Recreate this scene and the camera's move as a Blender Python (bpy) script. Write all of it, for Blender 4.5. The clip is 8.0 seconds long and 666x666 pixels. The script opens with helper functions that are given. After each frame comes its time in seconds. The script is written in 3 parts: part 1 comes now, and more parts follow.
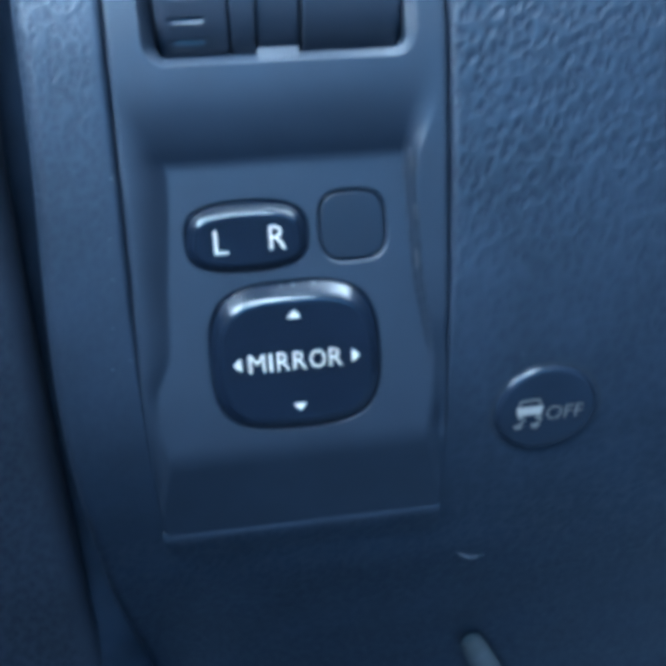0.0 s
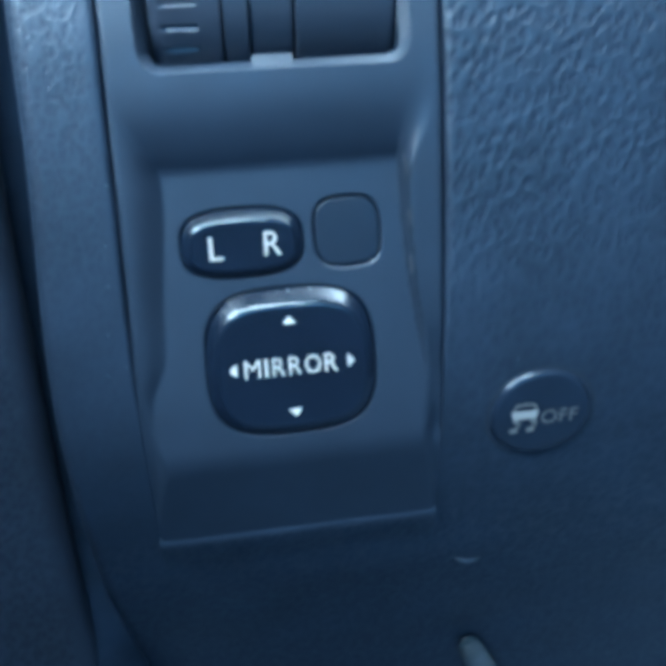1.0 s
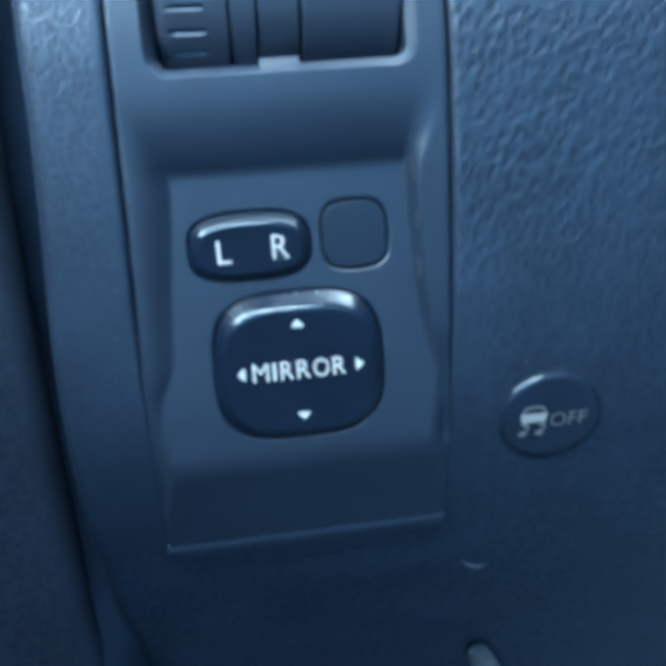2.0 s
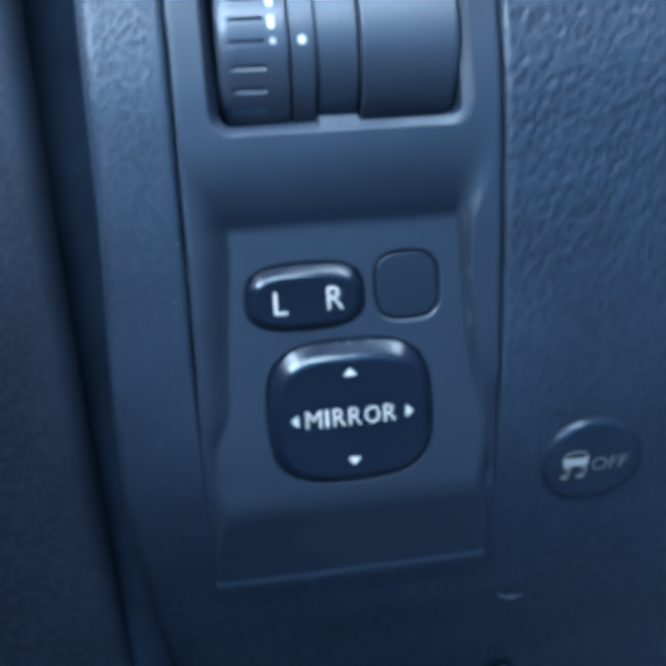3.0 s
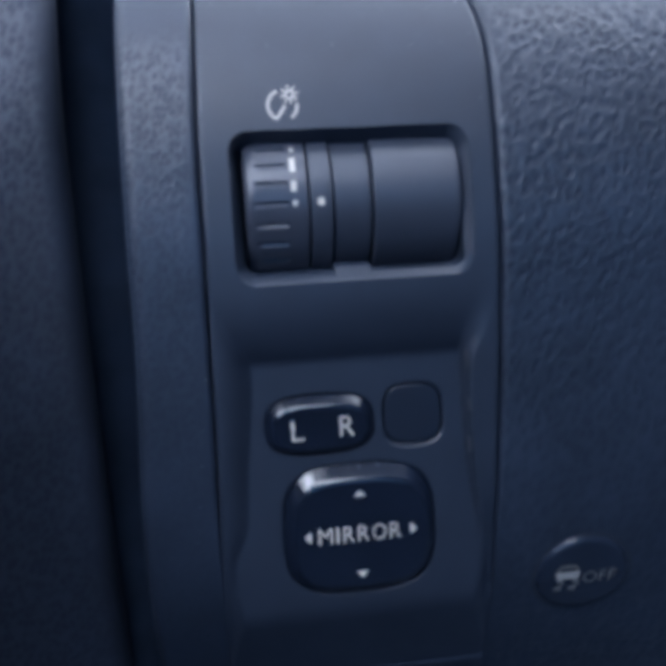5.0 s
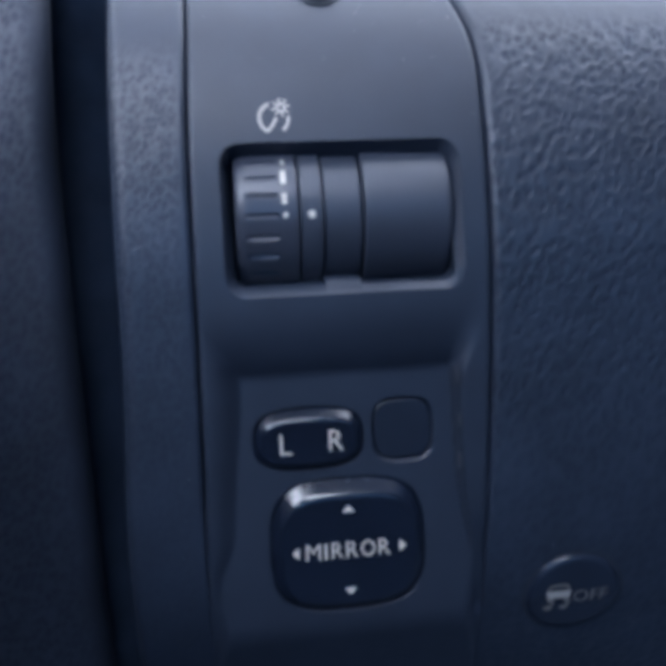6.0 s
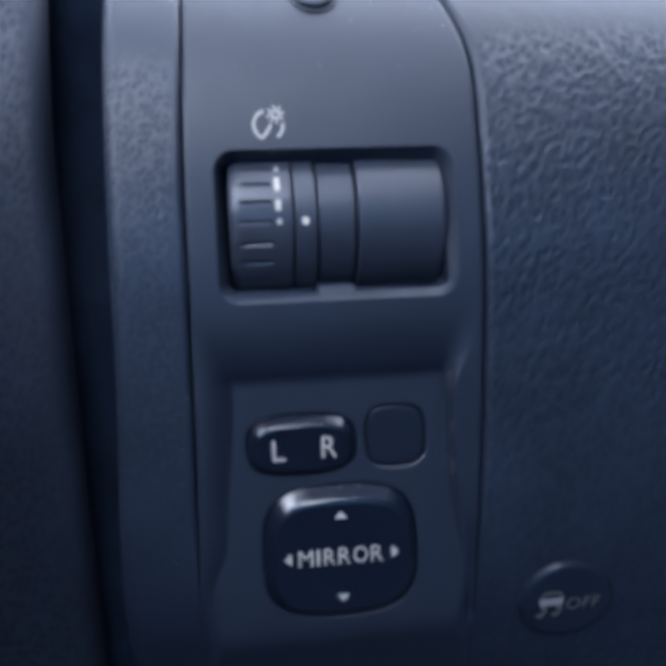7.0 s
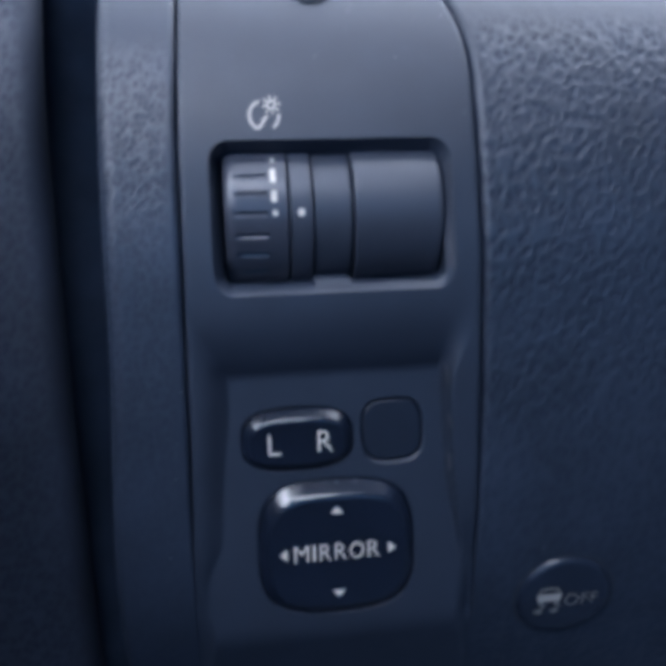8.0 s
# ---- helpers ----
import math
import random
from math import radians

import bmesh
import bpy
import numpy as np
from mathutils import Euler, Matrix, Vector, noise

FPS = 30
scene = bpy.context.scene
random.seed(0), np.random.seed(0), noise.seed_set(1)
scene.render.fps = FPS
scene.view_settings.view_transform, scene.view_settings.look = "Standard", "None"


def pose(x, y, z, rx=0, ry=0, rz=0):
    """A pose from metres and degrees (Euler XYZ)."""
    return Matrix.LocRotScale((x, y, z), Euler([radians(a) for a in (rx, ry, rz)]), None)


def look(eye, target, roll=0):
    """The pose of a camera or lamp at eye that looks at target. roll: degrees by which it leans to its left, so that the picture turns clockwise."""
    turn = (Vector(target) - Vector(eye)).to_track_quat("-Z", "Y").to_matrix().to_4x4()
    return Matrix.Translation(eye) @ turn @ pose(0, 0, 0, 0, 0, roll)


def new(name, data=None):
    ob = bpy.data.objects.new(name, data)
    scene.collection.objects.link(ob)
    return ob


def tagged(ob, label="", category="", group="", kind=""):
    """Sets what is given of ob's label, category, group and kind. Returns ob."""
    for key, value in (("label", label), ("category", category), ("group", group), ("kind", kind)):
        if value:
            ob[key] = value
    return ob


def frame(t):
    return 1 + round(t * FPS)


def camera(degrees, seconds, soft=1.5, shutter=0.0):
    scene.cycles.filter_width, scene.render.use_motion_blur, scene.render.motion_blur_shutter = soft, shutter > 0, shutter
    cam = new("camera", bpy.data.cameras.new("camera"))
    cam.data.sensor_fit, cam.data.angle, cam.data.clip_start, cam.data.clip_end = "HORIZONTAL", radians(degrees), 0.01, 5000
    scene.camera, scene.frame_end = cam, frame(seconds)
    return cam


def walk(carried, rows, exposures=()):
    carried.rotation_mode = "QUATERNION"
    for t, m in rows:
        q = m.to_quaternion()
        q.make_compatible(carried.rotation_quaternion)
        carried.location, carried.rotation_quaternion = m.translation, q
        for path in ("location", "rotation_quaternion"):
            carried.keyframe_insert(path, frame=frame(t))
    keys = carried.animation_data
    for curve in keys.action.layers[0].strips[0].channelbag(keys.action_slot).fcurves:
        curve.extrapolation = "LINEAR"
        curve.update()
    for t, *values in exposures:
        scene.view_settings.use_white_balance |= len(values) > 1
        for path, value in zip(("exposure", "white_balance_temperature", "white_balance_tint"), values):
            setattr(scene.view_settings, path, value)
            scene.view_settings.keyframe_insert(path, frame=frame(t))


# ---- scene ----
cam = camera(46.0, 8.0, soft=7.0)

# Eye and target in millimetres from the centre of the mirror knob, which is LIFT above the car's floor.
LIFT = 0.5
PATH = [
    (0, (-8.60, -117.72, 40.67), (-2.73, -70.33, 25.90), -3.20),
    (0.5, (-8.18, -117.88, 40.95), (-2.30, -70.45, 26.22), -3.30),
    (1, (-8.08, -118.05, 41.17), (-2.10, -70.60, 26.55), -3.40),
    (1.2, (-8.22, -118.00, 41.15), (-2.20, -70.55, 26.57), -3.40),
    (2.3, (-10.55, -117.78, 39.95), (-4.55, -70.12, 26.02), -3.90),
    (2.4, (-14.17, -115.81, 42.40), (-7.42, -68.45, 27.86), -3.26),
    (2.5, (-16.98, -116.60, 44.42), (-10.32, -69.15, 30.08), -3.30),
    (2.6, (-18.28, -116.84, 46.28), (-11.68, -69.43, 31.86), -3.35),
    (2.7, (-18.15, -117.01, 47.52), (-11.82, -69.54, 33.14), -3.30),
    (2.8, (-18.58, -117.36, 48.37), (-12.20, -69.83, 34.21), -3.29),
    (2.9, (-17.88, -117.50, 48.81), (-11.75, -69.93, 34.68), -3.16),
    (3, (-17.47, -116.90, 50.48), (-11.38, -69.47, 35.85), -3.10),
    (3.1, (-17.57, -117.19, 49.79), (-11.29, -69.66, 35.57), -3.26),
    (3.2, (-17.35, -117.96, 50.34), (-11.24, -70.36, 36.30), -3.17),
    (3.3, (-17.75, -117.86, 49.90), (-11.48, -70.21, 36.11), -3.17),
    (3.4, (-18.52, -118.23, 51.14), (-12.21, -70.58, 37.35), -3.16),
    (3.5, (-18.82, -118.67, 53.05), (-12.68, -71.03, 39.27), -3.20),
    (3.6, (-19.23, -118.52, 54.40), (-13.06, -70.88, 40.52), -3.06),
    (3.7, (-17.39, -119.25, 55.62), (-11.67, -71.56, 41.73), -3.22),
    (3.8, (-15.91, -120.65, 55.89), (-10.24, -72.83, 42.44), -3.29),
    (3.9, (-15.39, -120.70, 57.33), (-9.71, -72.89, 43.84), -3.24),
    (4, (-17.12, -121.75, 60.75), (-11.10, -73.98, 47.30), -3.20),
    (4.1, (-19.23, -124.39, 64.08), (-12.88, -76.51, 51.12), -3.01),
    (4.2, (-23.68, -126.37, 68.18), (-17.34, -78.39, 55.62), -2.82),
    (4.3, (-23.54, -125.26, 69.81), (-17.68, -77.27, 57.04), -2.71),
    (4.4, (-22.00, -125.45, 69.06), (-16.22, -77.39, 56.55), -2.60),
    (4.5, (-20.88, -125.03, 68.60), (-15.15, -76.95, 56.10), -2.50),
    (4.6, (-20.98, -124.56, 68.55), (-15.17, -76.49, 56.11), -2.34),
    (4.7, (-20.42, -124.72, 68.85), (-14.52, -76.68, 56.40), -2.40),
    (5.8, (-18.07, -124.45, 66.72), (-11.88, -76.08, 55.70), -1.70),
    (6, (-17.88, -124.28, 67.30), (-11.62, -75.90, 56.27), -1.70),
    (6.5, (-17.82, -124.23, 68.08), (-11.47, -75.85, 57.17), -1.50),
    (7, (-16.45, -124.57, 67.92), (-10.30, -76.15, 57.07), -1.40),
    (7.5, (-16.73, -123.92, 66.75), (-10.32, -75.52, 55.97), -1.30),
    (8, (-16.30, -123.57, 66.38), (-9.93, -75.17, 55.57), -1.30),
]


def mm(x, y, z):
    """A place in metres from millimetres about the mirror knob."""
    return Vector((x * 0.001, y * 0.001, z * 0.001 + LIFT))


EXPOSURES = [
    (0.0, 1.22, 4510, -5),
    (0.5, 1.2, 4430, -11),
    (2.5, 1.17, 4470, -10),
    (3.0, 1.0, 4560, -3),
    (3.5, 0.75, 4690, 3),
    (3.8, 0.5, 4840, 5),
    (4.0, 0.46, 4980, 6),
    (4.2, 0.4, 5080, 8),
    (4.35, 0.07, 5060, 10),
    (4.5, -0.18, 5030, 11),
    (6.0, -0.3, 5080, 13),
    (7.0, -0.3, 5080, 13),
    (8.0, -0.25, 5110, 13),
]
walk(cam, [(t, look(mm(*eye), mm(*target), roll)) for t, eye, target, roll in PATH], EXPOSURES)

# ---- light ----
world = bpy.data.worlds.new("sky")
scene.world = world
world.use_nodes = True
wn = world.node_tree
sky = wn.nodes.new("ShaderNodeTexSky")
sky.sky_type, sky.sun_disc = "NISHITA", False
sky.sun_elevation, sky.sun_rotation = radians(40), radians(150)
wn.nodes["Background"].inputs["Strength"].default_value = 0.05
wn.links.new(sky.outputs["Color"], wn.nodes["Background"].inputs["Color"])


def area_light(name, at, aim, wide, high, watts, colour):
    data = bpy.data.lights.new(name, "AREA")
    data.shape, data.size, data.size_y, data.energy, data.color = "RECTANGLE", wide, high, watts, colour
    ob = new(name, data)
    ob.matrix_world = look(at, aim)
    return ob


# bright sky in the windscreen and quarter light; added lamps for highlights and fill
SKY = (1.0, 0.94, 0.87)
FILL_BLUE = (0.3, 0.61, 1.0)
area_light("windscreen_light", (0.1, 0.22, 1.1), (0.04, -0.05, 0.5), 1.2, 0.64, 23.0, SKY)
# strip added only for the narrow highlight on the keys
area_light("highlight_strip_light", (-0.17, -0.37, 1.14), (0.02, 0.0, 0.52), 0.56, 0.08, 5.2, SKY)
area_light("side_window_light", (-0.19, -0.15, 0.73), (0.0, 0.0, 0.53), 0.09, 0.05, 0.5, SKY)
area_light("door_glass_light", (-0.19, 0.03, 0.68), (0.0, 0.01, 0.58), 0.12, 0.07, 0.1, SKY)
# two added blue fill lamps that lift and tint the dark parts
area_light("left_fill_light", (-0.19, -0.5, 0.93), (0.0, 0.0, 0.5), 0.7, 0.3, 0.4, FILL_BLUE)
area_light("rear_fill_light", (0.1, -1.47, 0.98), (0.1, 0.0, 0.5), 1.4, 0.6, 5.8, FILL_BLUE)


# ---- materials ----
def material(name, base, rough, spec=0.5):
    m = bpy.data.materials.new(name)
    m.use_nodes = True
    p = m.node_tree.nodes["Principled BSDF"]
    p.inputs["Base Color"].default_value = (*base, 1)
    p.inputs["Roughness"].default_value = rough
    p.inputs["Specular IOR Level"].default_value = spec
    return m, m.node_tree, p


def noise_node(nt, scale, detail=4, rough=0.55, vector=None):
    n = nt.nodes.new("ShaderNodeTexNoise")
    n.inputs["Scale"].default_value, n.inputs["Detail"].default_value = scale, detail
    n.inputs["Roughness"].default_value = rough
    nt.links.new(vector if vector else coords(nt), n.inputs["Vector"])
    return n


def coords(nt):
    for n in nt.nodes:
        if n.type == "TEX_COORD":
            return n.outputs["Object"]
    return nt.nodes.new("ShaderNodeTexCoord").outputs["Object"]


def ramp(nt, fac, a, b, lo, hi):
    r = nt.nodes.new("ShaderNodeValToRGB")
    r.color_ramp.elements[0].position, r.color_ramp.elements[1].position = lo, hi
    r.color_ramp.elements[0].color, r.color_ramp.elements[1].color = (*a, 1), (*b, 1)
    nt.links.new(fac, r.inputs["Fac"])
    return r.outputs["Color"]


def bump(nt, p, height, strength, distance, normal=None):
    b = nt.nodes.new("ShaderNodeBump")
    b.inputs["Strength"].default_value, b.inputs["Distance"].default_value = strength, distance
    nt.links.new(height, b.inputs["Height"])
    if normal:
        nt.links.new(normal, b.inputs["Normal"])
    nt.links.new(b.outputs["Normal"], p.inputs["Normal"])
    return b.outputs["Normal"]


def plastic(name, base, rough, spread=0.25, fine=0.25, spec=0.5):
    """Moulded interior plastic: faint clouding, a fine spark-eroded grain, uneven gloss."""
    m, nt, p = material(name, base, rough, spec)
    cloud = noise_node(nt, 90, 3)
    nt.links.new(ramp(nt, cloud.outputs["Fac"], [c * (1 - spread) for c in base], [c * (1 + spread) for c in base], 0.3, 0.7), p.inputs["Base Color"])
    gloss = noise_node(nt, 260, 2)
    nt.links.new(ramp(nt, gloss.outputs["Fac"], [rough * (1 - 0.7 * spread)] * 3, [rough * (1 + 0.9 * spread)] * 3, 0.3, 0.7), p.inputs["Roughness"])
    grain = noise_node(nt, 2600, 2)
    bump(nt, p, grain.outputs["Fac"], fine, 0.0001)
    return m


def leather_grain(name, base, rough, depth, scale=700):
    """Soft-touch skin with pressed pebbles of a millimetre or two and wrinkles between them."""
    m, nt, p = material(name, base, rough)
    warp = noise_node(nt, 420, 2)
    mix = nt.nodes.new("ShaderNodeVectorMath")
    mix.operation = "MULTIPLY_ADD"
    nt.links.new(warp.outputs["Color"], mix.inputs[0])
    mix.inputs[1].default_value = (0.0014, 0.0014, 0.0014)
    nt.links.new(coords(nt), mix.inputs[2])
    lean = nt.nodes.new("ShaderNodeMapping")
    lean.vector_type = "TEXTURE"
    lean.inputs["Rotation"].default_value = (0, radians(-66), 0)
    lean.inputs["Scale"].default_value = (1.45, 1.0, 0.85)
    nt.links.new(mix.outputs["Vector"], lean.inputs["Vector"])
    cells = nt.nodes.new("ShaderNodeTexVoronoi")
    cells.feature = "SMOOTH_F1"
    cells.inputs["Scale"].default_value = scale
    cells.inputs["Smoothness"].default_value = 0.3
    nt.links.new(lean.outputs["Vector"], cells.inputs["Vector"])
    # the skin is smooth where it rolls over an edge
    pressed = nt.nodes.new("ShaderNodeAttribute")
    pressed.attribute_name = "grain"
    faded = nt.nodes.new("ShaderNodeMix")
    faded.inputs[2].default_value = 0.42
    nt.links.new(pressed.outputs["Fac"], faded.inputs[0])
    nt.links.new(cells.outputs["Distance"], faded.inputs[3])
    pebble = ramp(nt, faded.outputs[0], (0, 0, 0), (1, 1, 1), 0.05, 0.75)
    # the ridges are polished by use, the pits stay dull
    nt.links.new(ramp(nt, faded.outputs[0], (0.2, 0.2, 0.2), (0.72, 0.72, 0.72), 0.12, 0.7), p.inputs["Specular IOR Level"])
    sheen = nt.nodes.new("ShaderNodeMix")
    sheen.inputs[2].default_value = rough - 0.04
    nt.links.new(pressed.outputs["Fac"], sheen.inputs[0])
    nt.links.new(ramp(nt, faded.outputs[0], [rough + 0.08] * 3, [rough - 0.04] * 3, 0.12, 0.7), sheen.inputs[3])
    nt.links.new(sheen.outputs[0], p.inputs["Roughness"])
    swell = noise_node(nt, 300, 3)
    fine = noise_node(nt, 3000, 2)
    add = nt.nodes.new("ShaderNodeMath")
    add.operation = "MULTIPLY_ADD"
    nt.links.new(swell.outputs["Fac"], add.inputs[0])
    add.inputs[1].default_value = 0.3
    nt.links.new(pebble, add.inputs[2])
    first = bump(nt, p, add.outputs["Value"], 1.0, depth)
    bump(nt, p, fine.outputs["Fac"], 0.25, 0.0001, first)
    cloud = noise_node(nt, 60, 3)
    nt.links.new(ramp(nt, cloud.outputs["Fac"], [c * 0.8 for c in base], [c * 1.2 for c in base], 0.3, 0.7), p.inputs["Base Color"])
    return m


DASH = leather_grain("dash_skin", (0.021, 0.0285, 0.0465), 0.46, 0.00018)
DASH_END = leather_grain("dash_end_skin", (0.021, 0.0285, 0.0465), 0.46, 0.00012, 1100)
DOOR = leather_grain("door_skin", (0.022, 0.028, 0.045), 0.62, 0.00006)
PANEL = plastic("panel_plastic", (0.0215, 0.0285, 0.0455), 0.46, 0.1)
GLOSS = plastic("button_plastic", (0.008, 0.012, 0.0235), 0.2, 0.2, 0.04, 0.7)
SATIN = plastic("satin_button_plastic", (0.0135, 0.019, 0.033), 0.22, 0.2, 0.1)
COVER = plastic("cover_plastic", (0.0102, 0.0148, 0.0275), 0.46, 0.08)
GRIP = plastic("thumbwheel_plastic", (0.044, 0.049, 0.067), 0.34, 0.1, 0.12, 0.6)
WHEEL = plastic("wheel_plastic", (0.037, 0.043, 0.061), 0.45, 0.1, 0.12, 0.6)
DARK = plastic("gap_black", (0.022, 0.027, 0.038), 0.6)
WHITE = plastic("white_print", (0.72, 0.66, 0.57), 0.5, 0.08, 0.05)
MARK = plastic("scale_print", (0.55, 0.51, 0.45), 0.5, 0.1, 0.05)
FAINT = plastic("faint_print", (0.2, 0.19, 0.175), 0.5, 0.1, 0.05)
DIM = plastic("dim_print", (0.17, 0.16, 0.15), 0.5, 0.1, 0.05)
GREY = plastic("grey_print", (0.46, 0.43, 0.39), 0.5, 0.1, 0.05)
PALE = plastic("pale_metal", (0.17, 0.165, 0.155), 0.5)
GLINT_GREY = plastic("glint_grey", (0.1, 0.11, 0.13), 0.4)
LINER = plastic("cabin_lining", (0.05, 0.052, 0.058), 0.9)
GAP_FILL = plastic("gap_fill_navy", (0.018, 0.026, 0.044), 0.85, spec=0.1)
DUST = plastic("dust", (0.22, 0.22, 0.22), 0.9)
WORN_GLINT = plastic("worn_glint_plastic", (0.06, 0.066, 0.08), 0.5)
# unseen floor, made lighter and bluer for the light it throws upwards
BOUNCE_FLOOR = plastic("bounce_floor", (0.065, 0.09, 0.14), 0.95, 0.3, 1.0)


# ---- building helpers ----
def part(name, bm, mat, parent=None, label="", smooth=35):
    """One mesh object out of a bmesh in millimetres about the knob."""
    me = bpy.data.meshes.new(name)
    for v in bm.verts:
        v.co = mm(*v.co)
    bm.normal_update()
    bm.to_mesh(me)
    bm.free()
    return mesh_part(name, me, mat, parent, label, smooth)


def mesh_part(name, me, mat, parent=None, label="", smooth=35):
    me.materials.clear()
    me.materials.append(mat)
    if smooth:
        me.polygons.foreach_set("use_smooth", [True] * len(me.polygons))
        me.set_sharp_from_angle(angle=radians(smooth))
    ob = new(name, me)
    ob.parent = parent
    if label:
        tagged(ob, label=label)
    return ob


def press_grain(ob, depth):
    """Says how deep the grain is pressed at each point: depth(x, z) from 0 to 1."""
    me = ob.data
    layer = me.attributes.new("grain", "FLOAT", "POINT")
    layer.data.foreach_set("value", [depth(v.co.x * 1000, (v.co.z - LIFT) * 1000) for v in me.vertices])


def thicker(ob, metres):
    """Gives a moulded skin its thickness, away from its visible side."""
    shell = ob.modifiers.new("thickness", "SOLIDIFY")
    shell.thickness, shell.offset, shell.use_rim = metres, -1.0, False


def thing(name, label, category, kind="", group=""):
    return tagged(new(name), label, category, group, kind)


def sheet(rows, closed=False):
    """A bmesh of quads through equal rows of points; closed joins each row's ends."""
    bm = bmesh.new()
    made = [[bm.verts.new(p) for p in row] for row in rows]
    n = len(made[0])
    for a, b in zip(made, made[1:]):
        for i in range(n if closed else n - 1):
            j = (i + 1) % n
            bm.faces.new((a[i], a[j], b[j], b[i]))
    return bm, made


def face_cabin(bm):
    """Turns a skin's faces towards the cabin."""
    bmesh.ops.recalc_face_normals(bm, faces=bm.faces)
    if sum((f.normal.y - f.normal.z) * f.calc_area() for f in bm.faces) > 0:
        bmesh.ops.reverse_faces(bm, faces=bm.faces)


def solid(rings):
    """A closed body lofted through rings of points."""
    bm, made = sheet(rings, closed=True)
    bm.faces.new(list(reversed(made[0])))
    bm.faces.new(made[-1])
    bmesh.ops.recalc_face_normals(bm, faces=bm.faces)
    return bm


def ease(a, b, v):
    t = min(1.0, max(0.0, (v - a) / (b - a)))
    return t * t * (3 - 2 * t)


def slope(a, b, v):
    """A straight slope from 0 at a to 1 at b, a little rounded at its ends."""
    t = min(1.0, max(0.0, (v - a) / (b - a)))
    return 0.65 * t + 0.35 * ease(a, b, v)


def curve_through(knots, v):
    """A smooth curve (monotone cubic) through knots (v, value)."""
    if v <= knots[0][0]:
        return knots[0][1]
    for (x0, y0), (x1, y1), i in zip(knots, knots[1:], range(len(knots))):
        if v <= x1:
            s = (y1 - y0) / (x1 - x0)
            a = (y1 - knots[i - 1][1]) / (x1 - knots[i - 1][0]) if i else s
            b = (knots[i + 2][1] - y0) / (knots[i + 2][0] - x0) if i + 2 < len(knots) else s
            h, t = x1 - x0, (v - x0) / (x1 - x0)
            return (2 * t ** 3 - 3 * t * t + 1) * y0 + (t ** 3 - 2 * t * t + t) * h * a + (3 * t * t - 2 * t ** 3) * y1 + (t ** 3 - t * t) * h * b
    return knots[-1][1]


def superellipse(cx, cz, a, b, power, n=96):
    out = []
    for i in range(n):
        t = 2 * math.pi * i / n
        c, s = math.cos(t), math.sin(t)
        out.append((cx + a * math.copysign(abs(c) ** (2 / power), c), cz + b * math.copysign(abs(s) ** (2 / power), s)))
    return out


def rounded(x0, x1, z0, z1, r, n=12):
    out = []
    for cx, cz, start in ((x1 - r, z1 - r, 0), (x0 + r, z1 - r, 90), (x0 + r, z0 + r, 180), (x1 - r, z0 + r, 270)):
        for i in range(n + 1):
            t = radians(start + 90 * i / n)
            out.append((cx + r * math.cos(t), cz + r * math.sin(t)))
    return out


def lettering(text, x0, x1, z0, z1, depth, weight=0.0, thick=0.06):
    """Raised printed letters filling a box; depth(x, z) gives the surface that carries them."""
    cu = bpy.data.curves.new("letters", "FONT")
    cu.body, cu.size, cu.offset, cu.resolution_u = text, 1.0, weight, 4
    ob = new("letters", cu)
    me = bpy.data.meshes.new_from_object(ob.evaluated_get(bpy.context.evaluated_depsgraph_get()))
    bpy.data.objects.remove(ob)
    bm = bmesh.new()
    bm.from_mesh(me)
    bmesh.ops.triangulate(bm, faces=bm.faces)
    xs, zs = [v.co.x for v in bm.verts], [v.co.y for v in bm.verts]
    for v in bm.verts:
        x = x0 + (x1 - x0) * (v.co.x - min(xs)) / (max(xs) - min(xs))
        z = z0 + (z1 - z0) * (v.co.y - min(zs)) / (max(zs) - min(zs))
        v.co = (x, depth(x, z) - thick, z)
    thicken(bm, thick)
    return bm


def thicken(bm, thick):
    """Gives a flat printed shape its thickness, away from the viewer."""
    got = bmesh.ops.extrude_face_region(bm, geom=list(bm.faces))
    for v in got["geom"]:
        if isinstance(v, bmesh.types.BMVert):
            v.co.y += thick + 0.03
    bmesh.ops.recalc_face_normals(bm, faces=bm.faces)


def flat(outline, depth, thick=0.06):
    bm = bmesh.new()
    bm.faces.new([bm.verts.new((x, depth(x, z) - thick, z)) for x, z in outline])
    thicken(bm, thick)
    return bm


def stroke(points, width, depth, thick=0.06, taper=1.0):
    """A printed line of even width through points (x, z)."""
    left, right = [], []
    for i, (x, z) in enumerate(points):
        a, b = points[max(0, i - 1)], points[min(len(points) - 1, i + 1)]
        dx, dz = b[0] - a[0], b[1] - a[1]
        d = math.hypot(dx, dz)
        w = width / 2 * (1 + (taper - 1) * i / max(1, len(points) - 1))
        left.append((x - dz / d * w, z + dx / d * w))
        right.append((x + dz / d * w, z - dx / d * w))
    bm = bmesh.new()
    rows = [[bm.verts.new((x, depth(x, z) - thick, z)) for x, z in side] for side in (left, right)]
    for i in range(len(points) - 1):
        bm.faces.new((rows[0][i], rows[0][i + 1], rows[1][i + 1], rows[1][i]))
    thicken(bm, thick)
    return bm


def join(*bms):
    out = bmesh.new()
    for bm in bms:
        me = bpy.data.meshes.new("piece")
        bm.to_mesh(me)
        bm.free()
        out.from_mesh(me)
        bpy.data.meshes.remove(me)
    return out


